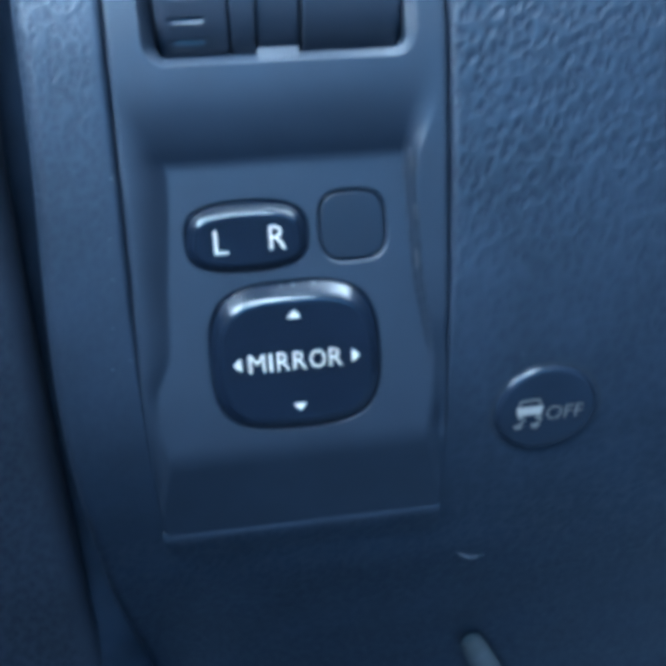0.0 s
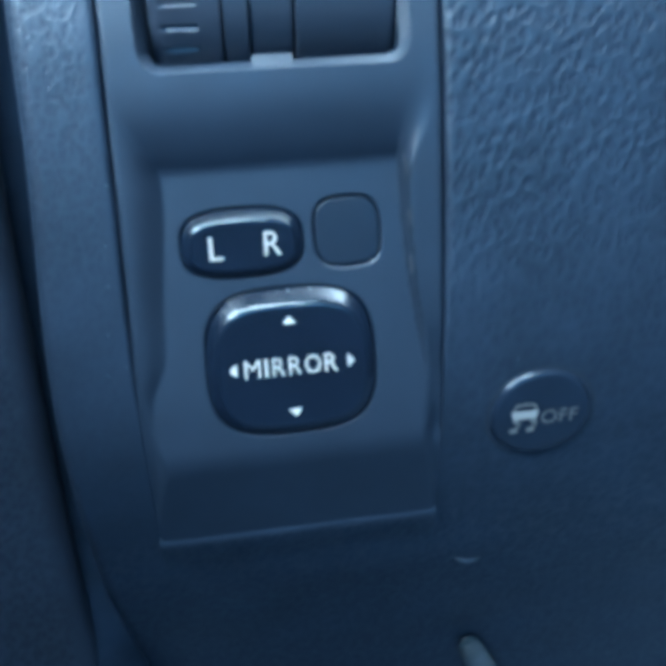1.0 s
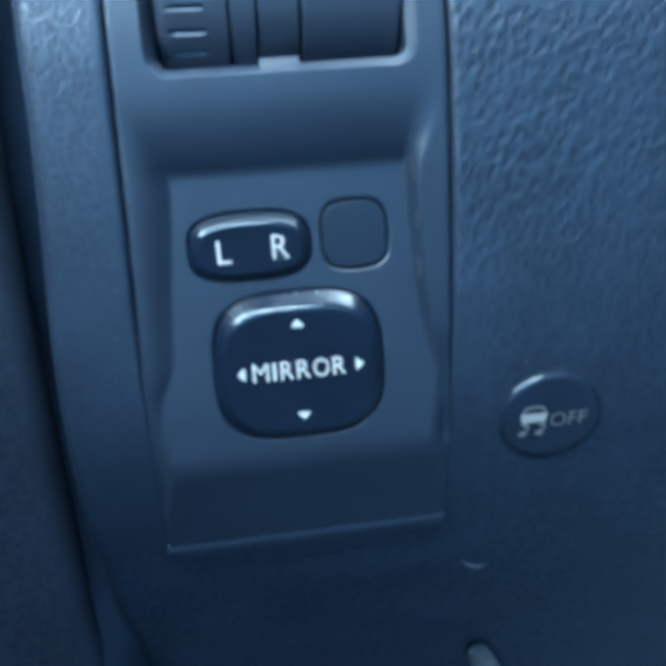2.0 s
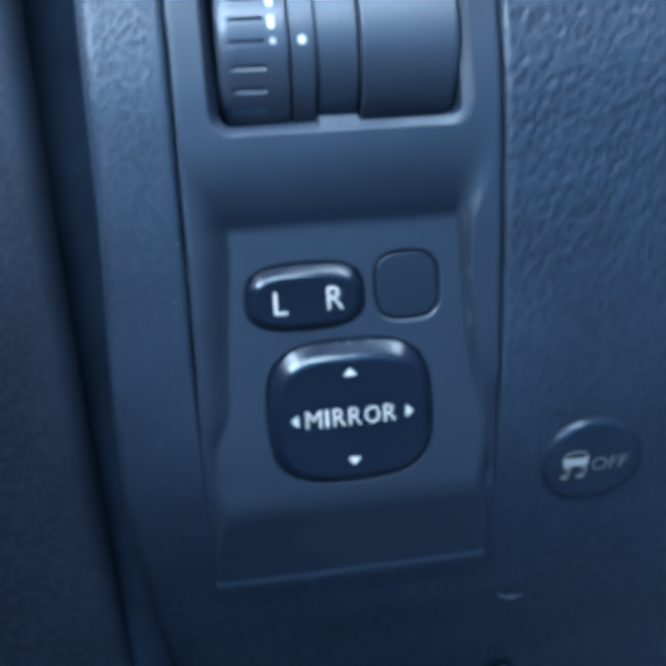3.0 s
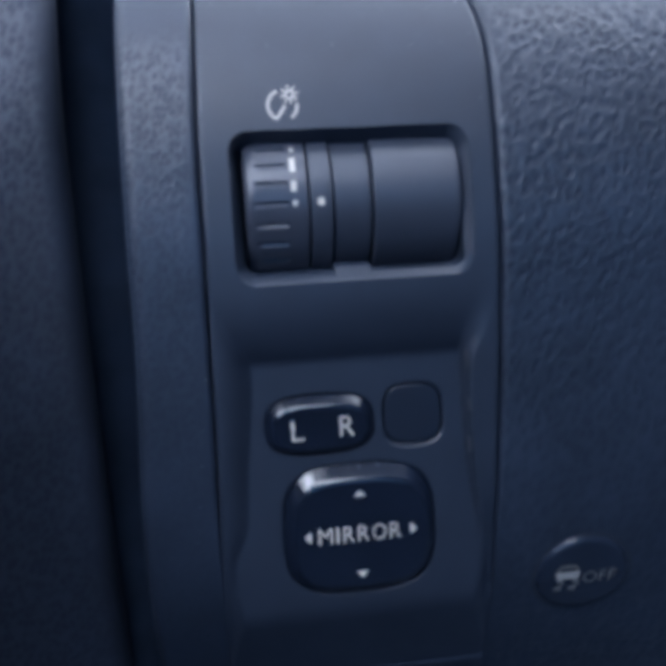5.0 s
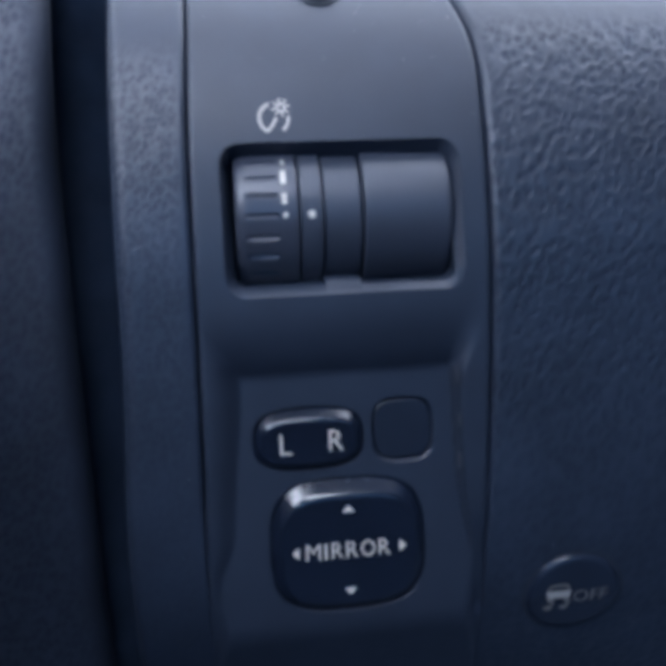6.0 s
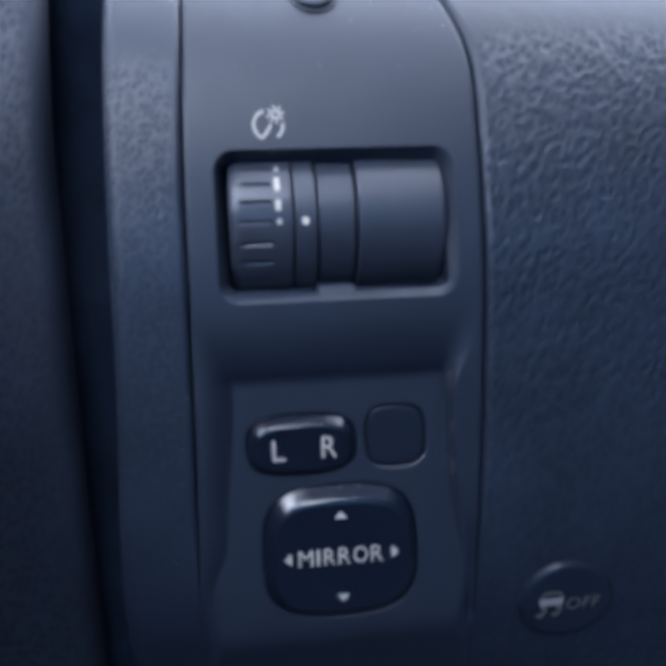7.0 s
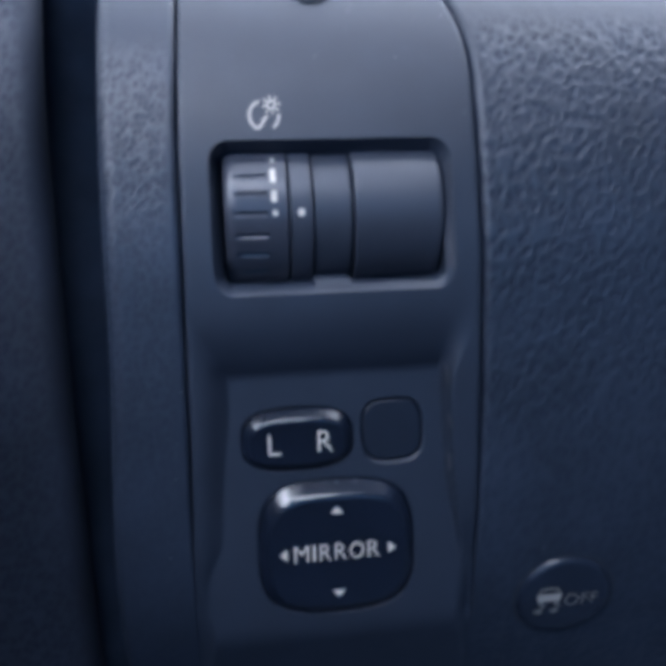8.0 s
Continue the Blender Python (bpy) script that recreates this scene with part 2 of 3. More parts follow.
def box(x0, x1, y0, y1, z0, z1):
    bm = bmesh.new()
    bmesh.ops.create_cube(bm, size=1)
    for v in bm.verts:
        v.co = ((x0 + x1) / 2 + v.co.x * (x1 - x0), (y0 + y1) / 2 + v.co.y * (y1 - y0), (z0 + z1) / 2 + v.co.z * (z1 - z0))
    return bm


# ---- the dash: its section, and the seams round the switch panel ----
SECTION = [(-400, 150), (-250, 118), (-150, 82), (-120, 66), (-90, 47), (-51, 17.4), (-33, 8), (-20, 2.8), (-13, 0.8), (-6, -0.1), (0, -0.4), (10, -0.3), (22, 0.4), (30, 1.0), (47, 2.6), (55, 3.9), (65, 6.4), (72, 8.7), (80, 12.0), (88, 16.4), (95, 21.4), (102, 27.8)]
CROWN = [(102, 27.8), (108, 35), (113, 43), (117, 53), (120, 66), (122, 90), (125, 140), (130, 260)]


def face(z):
    return curve_through(SECTION, z)


def section_rows(z0, step=0.8):
    """Points (z, y) up the dash's face, over its crown and forward to the windscreen."""
    out, z = [], z0
    while z < 102:
        out.append((z, face(z)))
        z += step if z > -60 else step * 4
    path = [Vector(c) for c in CROWN]
    for i, (a, b) in enumerate(zip(path, path[1:])):
        p, n = path[i - 1] if i else Vector((95, 21.4)), path[min(len(path) - 1, i + 2)]
        for k in range(8):
            t = k / 8
            q = 0.5 * (2 * a + (b - p) * t + (2 * p - 5 * a + 4 * b - n) * t * t + (3 * a - p - 3 * b + n) * t ** 3)
            out.append((q.x, q.y))
    return out + [CROWN[-1]]


def seam_left(z):
    return curve_through([(-60, -24.8), (-25, -24.8), (0, -24.7), (18, -24.2), (45, -23.8), (70, -23.6), (95, -22.9), (125, -22.8)], z)


def dash_end(z):
    """The end of the dash beside the door."""
    return -37.9 + 1.7 * ease(-5, 42, z)


SEAM = [(-60, 24.2), (-22, 24.6), (-2, 24.7), (9, 25.0), (23, 25.4), (46, 26.0), (60, 26.1), (74, 26.3), (83, 26.3), (88, 25.6), (91, 24.7), (94, 23.6), (100, 21), (110, 17.5), (125, 14)]


def seam_right(z):
    return curve_through(SEAM, z)


def dash_patch(x0, x1, rows, edge0, edge1, columns, proud=lambda z: 0.0):
    """A stretch of the dash between two edges x0(z) and x1(z), whose rounded edges roll back into the gaps."""
    out = []
    for i, (z, y) in enumerate(rows):
        a, b = rows[max(0, i - 1)], rows[min(len(rows) - 1, i + 1)]
        tz, ty = b[0] - a[0], b[1] - a[1]
        d = math.hypot(tz, ty)
        inz, iny = -ty / d, tz / d      # into the dash
        left, right, row = x0(z), x1(z), []
        round0, round1 = edge0(z) if edge0 else 0, edge1(z) if edge1 else 0
        skirt, deep = (9 if z > -33.5 else 0.4), (140 if left < -30 else 0)

        def put(x, into):
            row.append((x, y + (into - proud(z)) * iny, z + (into - proud(z)) * inz))

        if edge0:
            put(left, round0 + max(skirt, deep))
            for k in range(11):
                t = radians(90 * k / 10)
                put(left + round0 * (1 - math.cos(t)), round0 * (1 - math.sin(t)))
        for k in range(columns + 1):
            put(left + round0 + (right - round1 - left - round0) * k / columns, 0)
        if edge1:
            for k in range(7):
                t = radians(90 * k / 6)
                put(right - round1 * (1 - math.sin(t)), round1 * (1 - math.cos(t)))
            put(right, round1 + skirt)
        out.append(row)
    bm, _ = sheet(out)
    face_cabin(bm)
    return bm


def build_dashboard():
    rows = section_rows(-390)
    low = [r for r in rows if r[0] < -33.6]
    low += [(-33.6, face(-33.6))]
    end = lambda z: 2.6
    by_panel = lambda z: 0.12 + 0.88 * ease(-12, 20, z) if z > -33.5 else 0.02
    by_panel_right = lambda z: 0.12 + 1.48 * ease(-12, 25, z) if z > -33.5 else 0.02
    strip = dash_patch(dash_end, lambda z: seam_left(z) - 0.03 - 0.11 * ease(-12, 15, z), rows, end, by_panel, 10)
    right = dash_patch(lambda z: seam_right(z) + 0.03 + 0.11 * ease(-12, 15, z), lambda z: 240.0, rows, by_panel_right, None, 110)
    # the skin goes on below the switch panel, with a small rounded ledge under it
    z, y = low[-1]
    ledge = low + [(z + 0.3, y + 0.05), (z + 0.6, y + 0.3), (z + 0.75, y + 0.8), (z + 0.8, y + 1.4), (z + 0.8, y + 6)]
    bottom = dash_patch(lambda z: seam_left(z) - 0.3, lambda z: seam_right(z) + 0.3, ledge, None, None, 24, lambda z: 1.1 * ease(-42, -34, z) + 0.02)
    ob = part("dashboard", join(strip, right, bottom), DASH, smooth=50)
    press_grain(ob, lambda x, z: (ease(0.2 + 0.6 * ease(60, 80, z), 1.0 + 1.6 * ease(60, 80, z), x - seam_right(z)) * (0.45 + 0.55 * ease(-10, 35, z)) if x > 0 else ease(0.6, 2.6, seam_left(z) - x) * ease(-37.6, -35.2, x) * (0.2 + 0.6 * ease(5, 50, z))) * (1 - ease(*((84, 92) if x > 0 else (80, 88)), z)) if z > -34 else 0.6)
    # the narrow end beside the door has a finer grain
    ob.data.materials.append(DASH_END)
    ob.data.polygons.foreach_set("material_index", [int(p.center.x < -0.022 and p.center.z > LIFT - 0.034) for p in ob.data.polygons])
    thicker(ob, 0.0025)
    tagged(ob, "black grained soft-touch dashboard skin round the switch panel", "dashboard", kind="structure")
    return ob


build_dashboard()


# ---- the switch panel ----
def panel_floor(z):
    """The floor of the recess that holds the buttons, and the overhang above it."""
    floor = 1.1 + 0.115 * z if z > -6 else 0.41 + 0.05 * (z + 6)
    if z < -13:
        floor = -0.05 + 0.02 * (z + 15) + (0.44 * (-15.5 - z) if z < -15.5 else 0)
    if z > 31:
        t = (44.8 - z) / 13.8
        floor = face(z) + (1.1 + 0.115 * 31 - face(31)) * max(0.0, t) ** 2.6
    return floor


def panel_depth(x, z):
    rail = face(z)
    if z > 45.2:
        return rail
    span = 2.2 - 1.4 * ease(4, 14, z)
    floor = sum(panel_floor(z + span * k / 4) for k in range(-4, 5)) / 9
    rail += 0.9 * (1 - ease(-2, 6, z)) * ease(-17, -13, z) * ease(20.5, 23.5, x)
    left_in = curve_through([(-34, -26), (-24, -23.6), (-16, -21.8), (-8, -22.4), (-3, -22.0), (2, -19.8), (12, -19.0), (30, -17.4), (36, -20.0), (42, -23.3)], z)
    left_out = curve_through([(-34, -27), (-24, -25), (-16, -24.2), (-8, -24.4), (-3, -24.1), (2, -23.5), (12, -23.6), (30, -23.6), (36, -23.9), (42, -24.4)], z)
    right_in = curve_through([(-34, 25), (-24, 22.8), (-16, 20.9), (-8, 21.2), (-3, 21.4), (1.6, 21.0), (13, 19.6), (30, 19.0), (36, 19.5), (42, 21.6)], z)
    right_out = curve_through([(-34, 26), (-24, 24.2), (-16, 23.4), (-8, 23.8), (-3, 23.2), (2, 22.1), (13, 20.7), (30, 20.6), (36, 23.2), (42, 25.4)], z)
    w = min(slope(left_out, left_in, x) ** 1.7, 1 - slope(right_in, right_out, x))
    return rail + (floor - rail) * w


KNOB = superellipse(0.0, 0.35, 13.6, 12.0, 3.2)
ROCKER = superellipse(-6.15, 19.75, 9.5, 5.4, 3.0)
BLANK = superellipse(10.45, 20.25, 5.1, 5.25, 3.2)


def grown(outline, by):
    cx, cz = sum(p[0] for p in outline) / len(outline), sum(p[1] for p in outline) / len(outline)
    out = []
    for x, z in outline:
        d = math.hypot(x - cx, z - cz)
        out.append((x + (x - cx) / d * by, z + (z - cz) / d * by))
    return out


def ring(outline, depth):
    return [(x, depth(x, z), z) for x, z in outline]


def build_panel():
    rows = [(z, None) for z in np.arange(-33.4, 46.0, 0.5)] + [r for r in section_rows(46.0, 0.6)]
    rows = [r for r in rows if r[1] is None or r[1] < 110]
    front, back = [], []
    for i, (z, y) in enumerate(rows):
        gap = 0.03 + 0.11 * ease(-12, 15, z)
        left, right = seam_left(z) + gap, seam_right(z) - gap
        xs = [left, left + 0.08, left + 0.25, left + 0.55] + [left + 0.9 + (right - left - 1.8) * k / 160 for k in range(161)] + [right - 0.55, right - 0.25, right - 0.08, right]
        roll = [0.9, 0.5, 0.22, 0.06] + [0] * 161 + [0.06, 0.22, 0.5, 0.9]
        if y is None:
            front.append([(x, panel_depth(x, z) + r * (0.1 + 0.9 * ease(-12, 15, z)), z) for x, r in zip(xs, roll)])
            back.append([(x, face(z) + 16, z) for x in xs])
        else:
            a, b = rows[i - 1], rows[min(len(rows) - 1, i + 1)]
            tz, ty = b[0] - a[0], b[1] - (a[1] if a[1] is not None else face(a[0]))
            d = math.hypot(tz, ty)
            front.append([(x, y + r * tz / d, z - r * ty / d) for x, r in zip(xs, roll)])
            back.append([(x, y + 16 * tz / d, z - 16 * ty / d) for x in xs])
    bm = bmesh.new()
    f = [[bm.verts.new(p) for p in row] for row in front]
    k = [[bm.verts.new(p) for p in row] for row in back]
    n, m = len(f), len(f[0])
    for i in range(n - 1):
        for j in range(m - 1):
            bm.faces.new((f[i][j], f[i][j + 1], f[i + 1][j + 1], f[i + 1][j]))
            bm.faces.new((k[i][j], k[i + 1][j], k[i + 1][j + 1], k[i][j + 1]))
        bm.faces.new((f[i][0], f[i + 1][0], k[i + 1][0], k[i][0]))
        bm.faces.new((f[i][-1], k[i][-1], k[i + 1][-1], f[i + 1][-1]))
    for j in range(m - 1):
        bm.faces.new((f[0][j], k[0][j], k[0][j + 1], f[0][j + 1]))
        bm.faces.new((f[-1][j], f[-1][j + 1], k[-1][j + 1], k[-1][j]))
    bmesh.ops.recalc_face_normals(bm, faces=bm.faces)
    body = part("switch_panel_blank", bm, PANEL)

    cutters = []
    for outline, gap, worn in ((KNOB, 0.22, 0.12), (ROCKER, 0.22, 0.12), (BLANK, 0.34, 0.38)):
        edge = grown(outline, gap)
        lip = grown(outline, gap + worn)
        cutters.append(solid([ring(lip, lambda x, z: panel_depth(x, z) - 3), ring(lip, lambda x, z: panel_depth(x, z) - 0.05), ring(edge, lambda x, z: panel_depth(x, z) + 0.8 * worn), ring(edge, lambda x, z: panel_depth(x, z) + 1.5)]))
    outer, inner = rounded(-18.8, 21.5, 44.9, 69.8, 3.4), rounded(-17.0, 19.8, 46.25, 65.8, 1.9)

    def throat(x, z):
        return face(z) + (1.0 + 3.3 * ease(57, 66, z) + 1.4 * ease(-12, -17, x)) * (1 - 0.4 * ease(17, 20, x))

    cutters.append(solid([ring(outer, lambda x, z: face(z) - 4), ring(outer, lambda x, z: face(z) - 0.1), ring(inner, throat), ring(inner, lambda x, z: face(z) + 30)]))
    tools = []
    for c in cutters:
        tool = part("cutter", c, DARK)
        tools.append(tool)
        mod = body.modifiers.new("hole", "BOOLEAN")
        mod.operation, mod.object, mod.solver = "DIFFERENCE", tool, "EXACT"
    me = bpy.data.meshes.new_from_object(body.evaluated_get(bpy.context.evaluated_depsgraph_get()))
    for ob in (*tools, body):
        bpy.data.objects.remove(ob)
    ob = mesh_part("switch_panel", me, PANEL, smooth=32)
    tagged(ob, "matt black plastic switch panel recessed into the dash", "switch panel")
    # the lug that shows under the wheels
    lug = [[(x, face(46.3) + 1.02 + 0.5 * (z - 46.3) + dy, z) for x, z in rounded(-2.3, 3.65, 45.5, 47.15 - s, 0.15, 3)] for dy, s in ((0, 0.1), (0.1, 0), (6, 0))]
    part("lug", solid(lug), PANEL, ob)
    return ob


panel = build_panel()


# ---- buttons ----
def cap(outline, depth, rim, bevel, drop, crown, base, soft_share):
    """A moulded key: its foot at base, upright sides, rounded shoulders, and a flat or crowned face.
    bevel(x, z) is how wide the shoulders are along the edge, drop(x, z) how far they fall from the face;
    soft_share is the inner share of the shoulder that is round, the rest being a straight chamfer."""
    cx, cz = sum(p[0] for p in outline) / len(outline), sum(p[1] for p in outline) / len(outline)
    half = max(p[0] for p in outline) - cx
    rings = [ring(outline, lambda x, z: depth(x, z) + base), ring(outline, lambda x, z: depth(x, z) + rim + drop(x, z) + 0.3)]

    def inset(by):
        out, n = [], len(outline)
        for i, (x, z) in enumerate(outline):
            a, b = outline[i - 1], outline[(i + 1) % n]
            dx, dz = b[0] - a[0], b[1] - a[1]
            d = math.hypot(dx, dz)
            out.append((x - dz / d * by * bevel(x, z), z + dx / d * by * bevel(x, z)))
        return out

    for k in range(0, 23):
        left = (1 - k / 22) ** 1.5
        fall = (left * left / (2 * soft_share) if left < soft_share else left - soft_share / 2) / (1 - soft_share / 2)
        rings.append(ring(inset(1 - left), lambda x, z: depth(x, z) + rim + drop(x, z) * fall))
    last = inset(1.06)
    for k in range(0, 9):
        s = 1 - k / 8.4
        line = [(cx + (x - cx) * s, cz + (z - cz) * s) for x, z in last]
        rings.append(ring(line, lambda x, z: depth(x, z) + rim - crown * (1 - s * s)))
    return solid(rings)


def knob_face(x, z):
    return 0.05 * z - 0.1


def rocker_face(x, z):
    return 2.3 + 0.06 * (z - 20)


def triangle(cx, cz, turn):
    """An arrow head 1.1 high on a base of 2."""
    c, n = math.cos(radians(turn)), math.sin(radians(turn))
    return [(cx + a * c - b * n, cz + a * n + b * c) for a, b in ((0.56, -0.11), (0.56, 0.11), (-0.46, 1.0), (-0.57, 0.91), (-0.57, -0.91), (-0.46, -1.0))]


knob = part("mirror_switch", cap(KNOB, knob_face, 0, lambda x, z: 2.1 + 1.0 * ease(2, 11, z), lambda x, z: 1.2 + 1.25 * ease(-4, 11, z), 0.0, 5.5, 0.42), GLOSS, smooth=38)
tagged(knob, "glossy black mirror adjusting switch with white arrows and lettering", "switch")
WORD = (("M", -7.6, -5.1), ("I", -4.4, -3.95), ("R", -3.15, -1.2), ("R", -0.55, 1.45), ("O", 2.05, 4.55), ("R", 5.2, 7.2))
part("lettering", join(*[lettering(c, x0, x1, -1.4, 1.5, knob_face, -0.008) for c, x0, x1 in WORD]), WHITE, knob, "white lettering")
for cx, cz, turn in ((-9.4, 0.05, 180), (9.45, 0.05, 0), (0.0, 7.55, 90), (0.0, -7.7, 270)):
    part("arrow", flat(triangle(cx, cz, turn), knob_face), WHITE, knob, "white arrow mark")

rocker = part("mirror_selector", cap(ROCKER, rocker_face, 0, lambda x, z: 1.7 + 0.5 * ease(19, 24, z), lambda x, z: 1.2 + 0.65 * ease(18, 24, z), 0.0, 5.0, 0.42), GLOSS, smooth=38)
tagged(rocker, "glossy black oblong mirror selector rocker marked L and R", "switch")
part("letter", lettering("L", -11.2, -9.15, 17.55, 21.1, rocker_face, -0.01), WHITE, rocker, "white letter L")
part("letter", lettering("R", -2.75, -0.25, 17.7, 21.35, rocker_face, -0.01), WHITE, rocker, "white letter R")

blank = part("blank_cover", cap(BLANK, lambda x, z: panel_depth(x, 20.25) + 0.1 * (z - 20.25), 0.3, lambda x, z: 0.3, lambda x, z: 0.25, 0.05, 4.0, 0.9), COVER, smooth=60)
tagged(blank, "plain matt black blanking cover over an unused switch place", "switch cover")


# ---- the dimmer: four drums on one axle ----
AXLE_Y, AXLE_Z, DRUM = 17.5, 56.4, 13.5


def drum(x0, x1, radius, round0, round1, notches=False, fall=1.0):
    xs = []
    for k in range(6):
        t = radians(90 * k / 5)
        xs.append((x0 + round0 * (1 - math.cos(t)), fall * round0 * (1 - math.sin(t))))
    for k in range(1, 40):
        xs.append((x0 + round0 + (x1 - round1 - x0 - round0) * k / 40, 0.0))
    for k in range(6):
        t = radians(90 * k / 5)
        xs.append((x1 - round1 * (1 - math.sin(t)), round1 * (1 - math.cos(t))))
    rings = []
    count = 360 if notches else 120
    for x, less in xs:
        line = []
        for i in range(count):
            a = 360 * i / count
            r = radius - less
            if notches and -14.4 < x < -9.6:
                off = a % 13.8 - 6.9
                r -= 0.4 * max(0.0, 1 - (off / 1.7) ** 2)
            line.append((x, AXLE_Y - r * math.cos(radians(a)), AXLE_Z + r * math.sin(radians(a))))
        rings.append(line)
    return solid(rings)


dimmer = thing("dimmer_switch", "black ribbed dimmer thumbwheel with white scale beside smooth drums", "switch")
wheel = part("thumbwheel", drum(-16.6, -6.25, 13.5, 2.4, 0.25, True, 0.5), GRIP, dimmer, "ribbed thumbwheel")
part("ring", drum(-5.85, -2.3, 13.4, 0.25, 0.2), WHEEL, dimmer)
part("spacer", drum(-1.85, 4.2, 12.9, 0.2, 0.25), WHEEL, dimmer)
part("drum", drum(4.75, 19.65, 13.5, 0.3, 0.9), WHEEL, dimmer)
# dark box added behind the drums to keep stray light out
part("light_stop", join(box(-18.6, -17.2, 13, 34, 43, 72), box(20.4, 22, 13, 34, 43, 72), box(-18.6, 22, 34, 35, 43, 72), box(-18.6, 22, 14, 34, 42, 43.4), box(-18.6, 22, 19, 34, 71, 72)), DARK, dimmer, smooth=0)
part("axle", drum(-16.0, 19.0, 11.0, 0.3, 0.3), DARK, dimmer)


def on_drum(r):
    return lambda x, z: AXLE_Y - math.sqrt(max(0.5, (DRUM + r) ** 2 - (z - AXLE_Z) ** 2))


def drum_mark(x0, x1, z0, z1, r, w0=1.0, w1=1.0):
    """A printed mark curved round the wheel."""
    cx, n = (x0 + x1) / 2, 8
    bm = bmesh.new()
    rows = []
    for i in range(n + 1):
        z = z0 + (z1 - z0) * i / n
        w = (x1 - x0) / 2 * (w0 + (w1 - w0) * i / n)
        rows.append([bm.verts.new((cx + s * w, on_drum(r)(cx, z) - 0.06, z)) for s in (-1, 1)])
    for a, b in zip(rows, rows[1:]):
        bm.faces.new((a[0], a[1], b[1], b[0]))
    thicken(bm, 0.06)
    return bm


part("scale_mark", drum_mark(-8.95, -8.05, 63.0, 65.1, 0.0), MARK, wheel, "white scale mark")
part("scale_mark", drum_mark(-8.95, -8.05, 59.9, 61.6, 0.0), MARK, wheel, "white scale mark")
part("scale_mark", drum_mark(-8.7, -8.1, 66.1, 66.8, 0.0), MARK, wheel, "white scale mark")
part("scale_mark", flat(superellipse(-8.4, 58.1, 0.45, 0.5, 2, 16), on_drum(0.0)), MARK, wheel, "white scale dot")
part("index_dot", flat(superellipse(-4.12, 58.1, 0.62, 0.66, 2, 24), on_drum(-0.1)), WHITE, dimmer, "white index dot")


# ---- the lighting symbol over the wheel ----
def arc(cx, cz, r, a0, a1, n=14):
    return [(cx + r * math.cos(radians(a0 + (a1 - a0) * i / n)), cz + r * math.sin(radians(a0 + (a1 - a0) * i / n))) for i in range(n + 1)]


def symbol():
    d = lambda x, z: face(z)
    bits = [stroke(arc(-9.35, 73.6, 2.4, 108, 238), 0.48, d), stroke([(-10.75, 71.75), (-10.45, 71.5), (-9.8, 72.2), (-8.9, 73.6)], 0.5, d),
            stroke(arc(-9.35, 73.6, 2.4, -55, 5), 0.5, d), stroke(arc(-8.1, 75.3, 0.62, 0, 360, 20), 0.36, d)]
    for k in range(8):
        c, s = math.cos(radians(45 * k + 10)), math.sin(radians(45 * k + 10))
        bits.append(stroke([(-8.1 + 0.85 * c, 75.3 + 0.85 * s), (-8.1 + 1.55 * c, 75.3 + 1.55 * s)], 0.3, d))
    return join(*bits)


part("lighting_symbol", symbol(), GREY, panel, "white printed instrument lighting symbol")


# ---- the round traction button ----
def button_face(x, z):
    return face(z) - 0.7


BUTTON = superellipse(42.0, -13.5, 9.6, 8.9, 2.0, 72)
traction = part("traction_button", cap(BUTTON, lambda x, z: face(z), -0.7, lambda x, z: 1.7, lambda x, z: 1.4, 0.0, 5.0, 0.95), SATIN, smooth=38)
# dark ring laid on for the shaded gap round the button
part("gap_ring", solid([ring(o, lambda x, z: face(z) + d) for o, d in ((grown(BUTTON, 0.2), 3), (grown(BUTTON, 0.2), -0.05), (grown(BUTTON, 0.12), -0.06), (grown(BUTTON, -0.2), -0.1), (grown(BUTTON, -0.2), 3))]), DARK, traction, "dark ring in place of the shaded gap")
tagged(traction, "round black traction control button with grey skidding car symbol", "button")
part("lettering", lettering("OFF", 41.9, 48.4, -15.2, -12.6, button_face, -0.01), DIM, traction, "grey lettering")


def skid_car():
    """The car's body, its finer outline, and the tracks under it."""
    d = button_face
    body = flat([(36.8, -13.95), (40.95, -13.85), (41.2, -12.3), (36.5, -12.3)], d)
    lines = [stroke([(36.9, -12.3), (37.3, -11.2), (38.9, -11.0), (40.4, -11.15), (40.9, -12.3)], 0.36, d)]
    lines += [flat([(x, -14.8), (x + 0.9, -14.75), (x + 0.9, -13.95), (x, -14.0)], d) for x in (37.0, 40.0)]
    tracks = []
    for x in (0.0, 3.0):
        tracks.append(join(stroke([(38.1 + x, -14.7), (37.9 + x, -15.3), (37.4 + x, -15.8)], 0.36, d), flat(superellipse(37.1 + x, -16.2, 0.75, 0.5, 2, 20), d)))
    return body, join(*lines), tracks


car, outline, tracks = skid_car()
part("symbol", car, GREY, traction, "pale grey car symbol")
part("symbol_outline", outline, FAINT, traction, "grey outline of the car symbol")
for track in tracks:
    part("skid_mark", track, FAINT, traction, "grey skid mark")


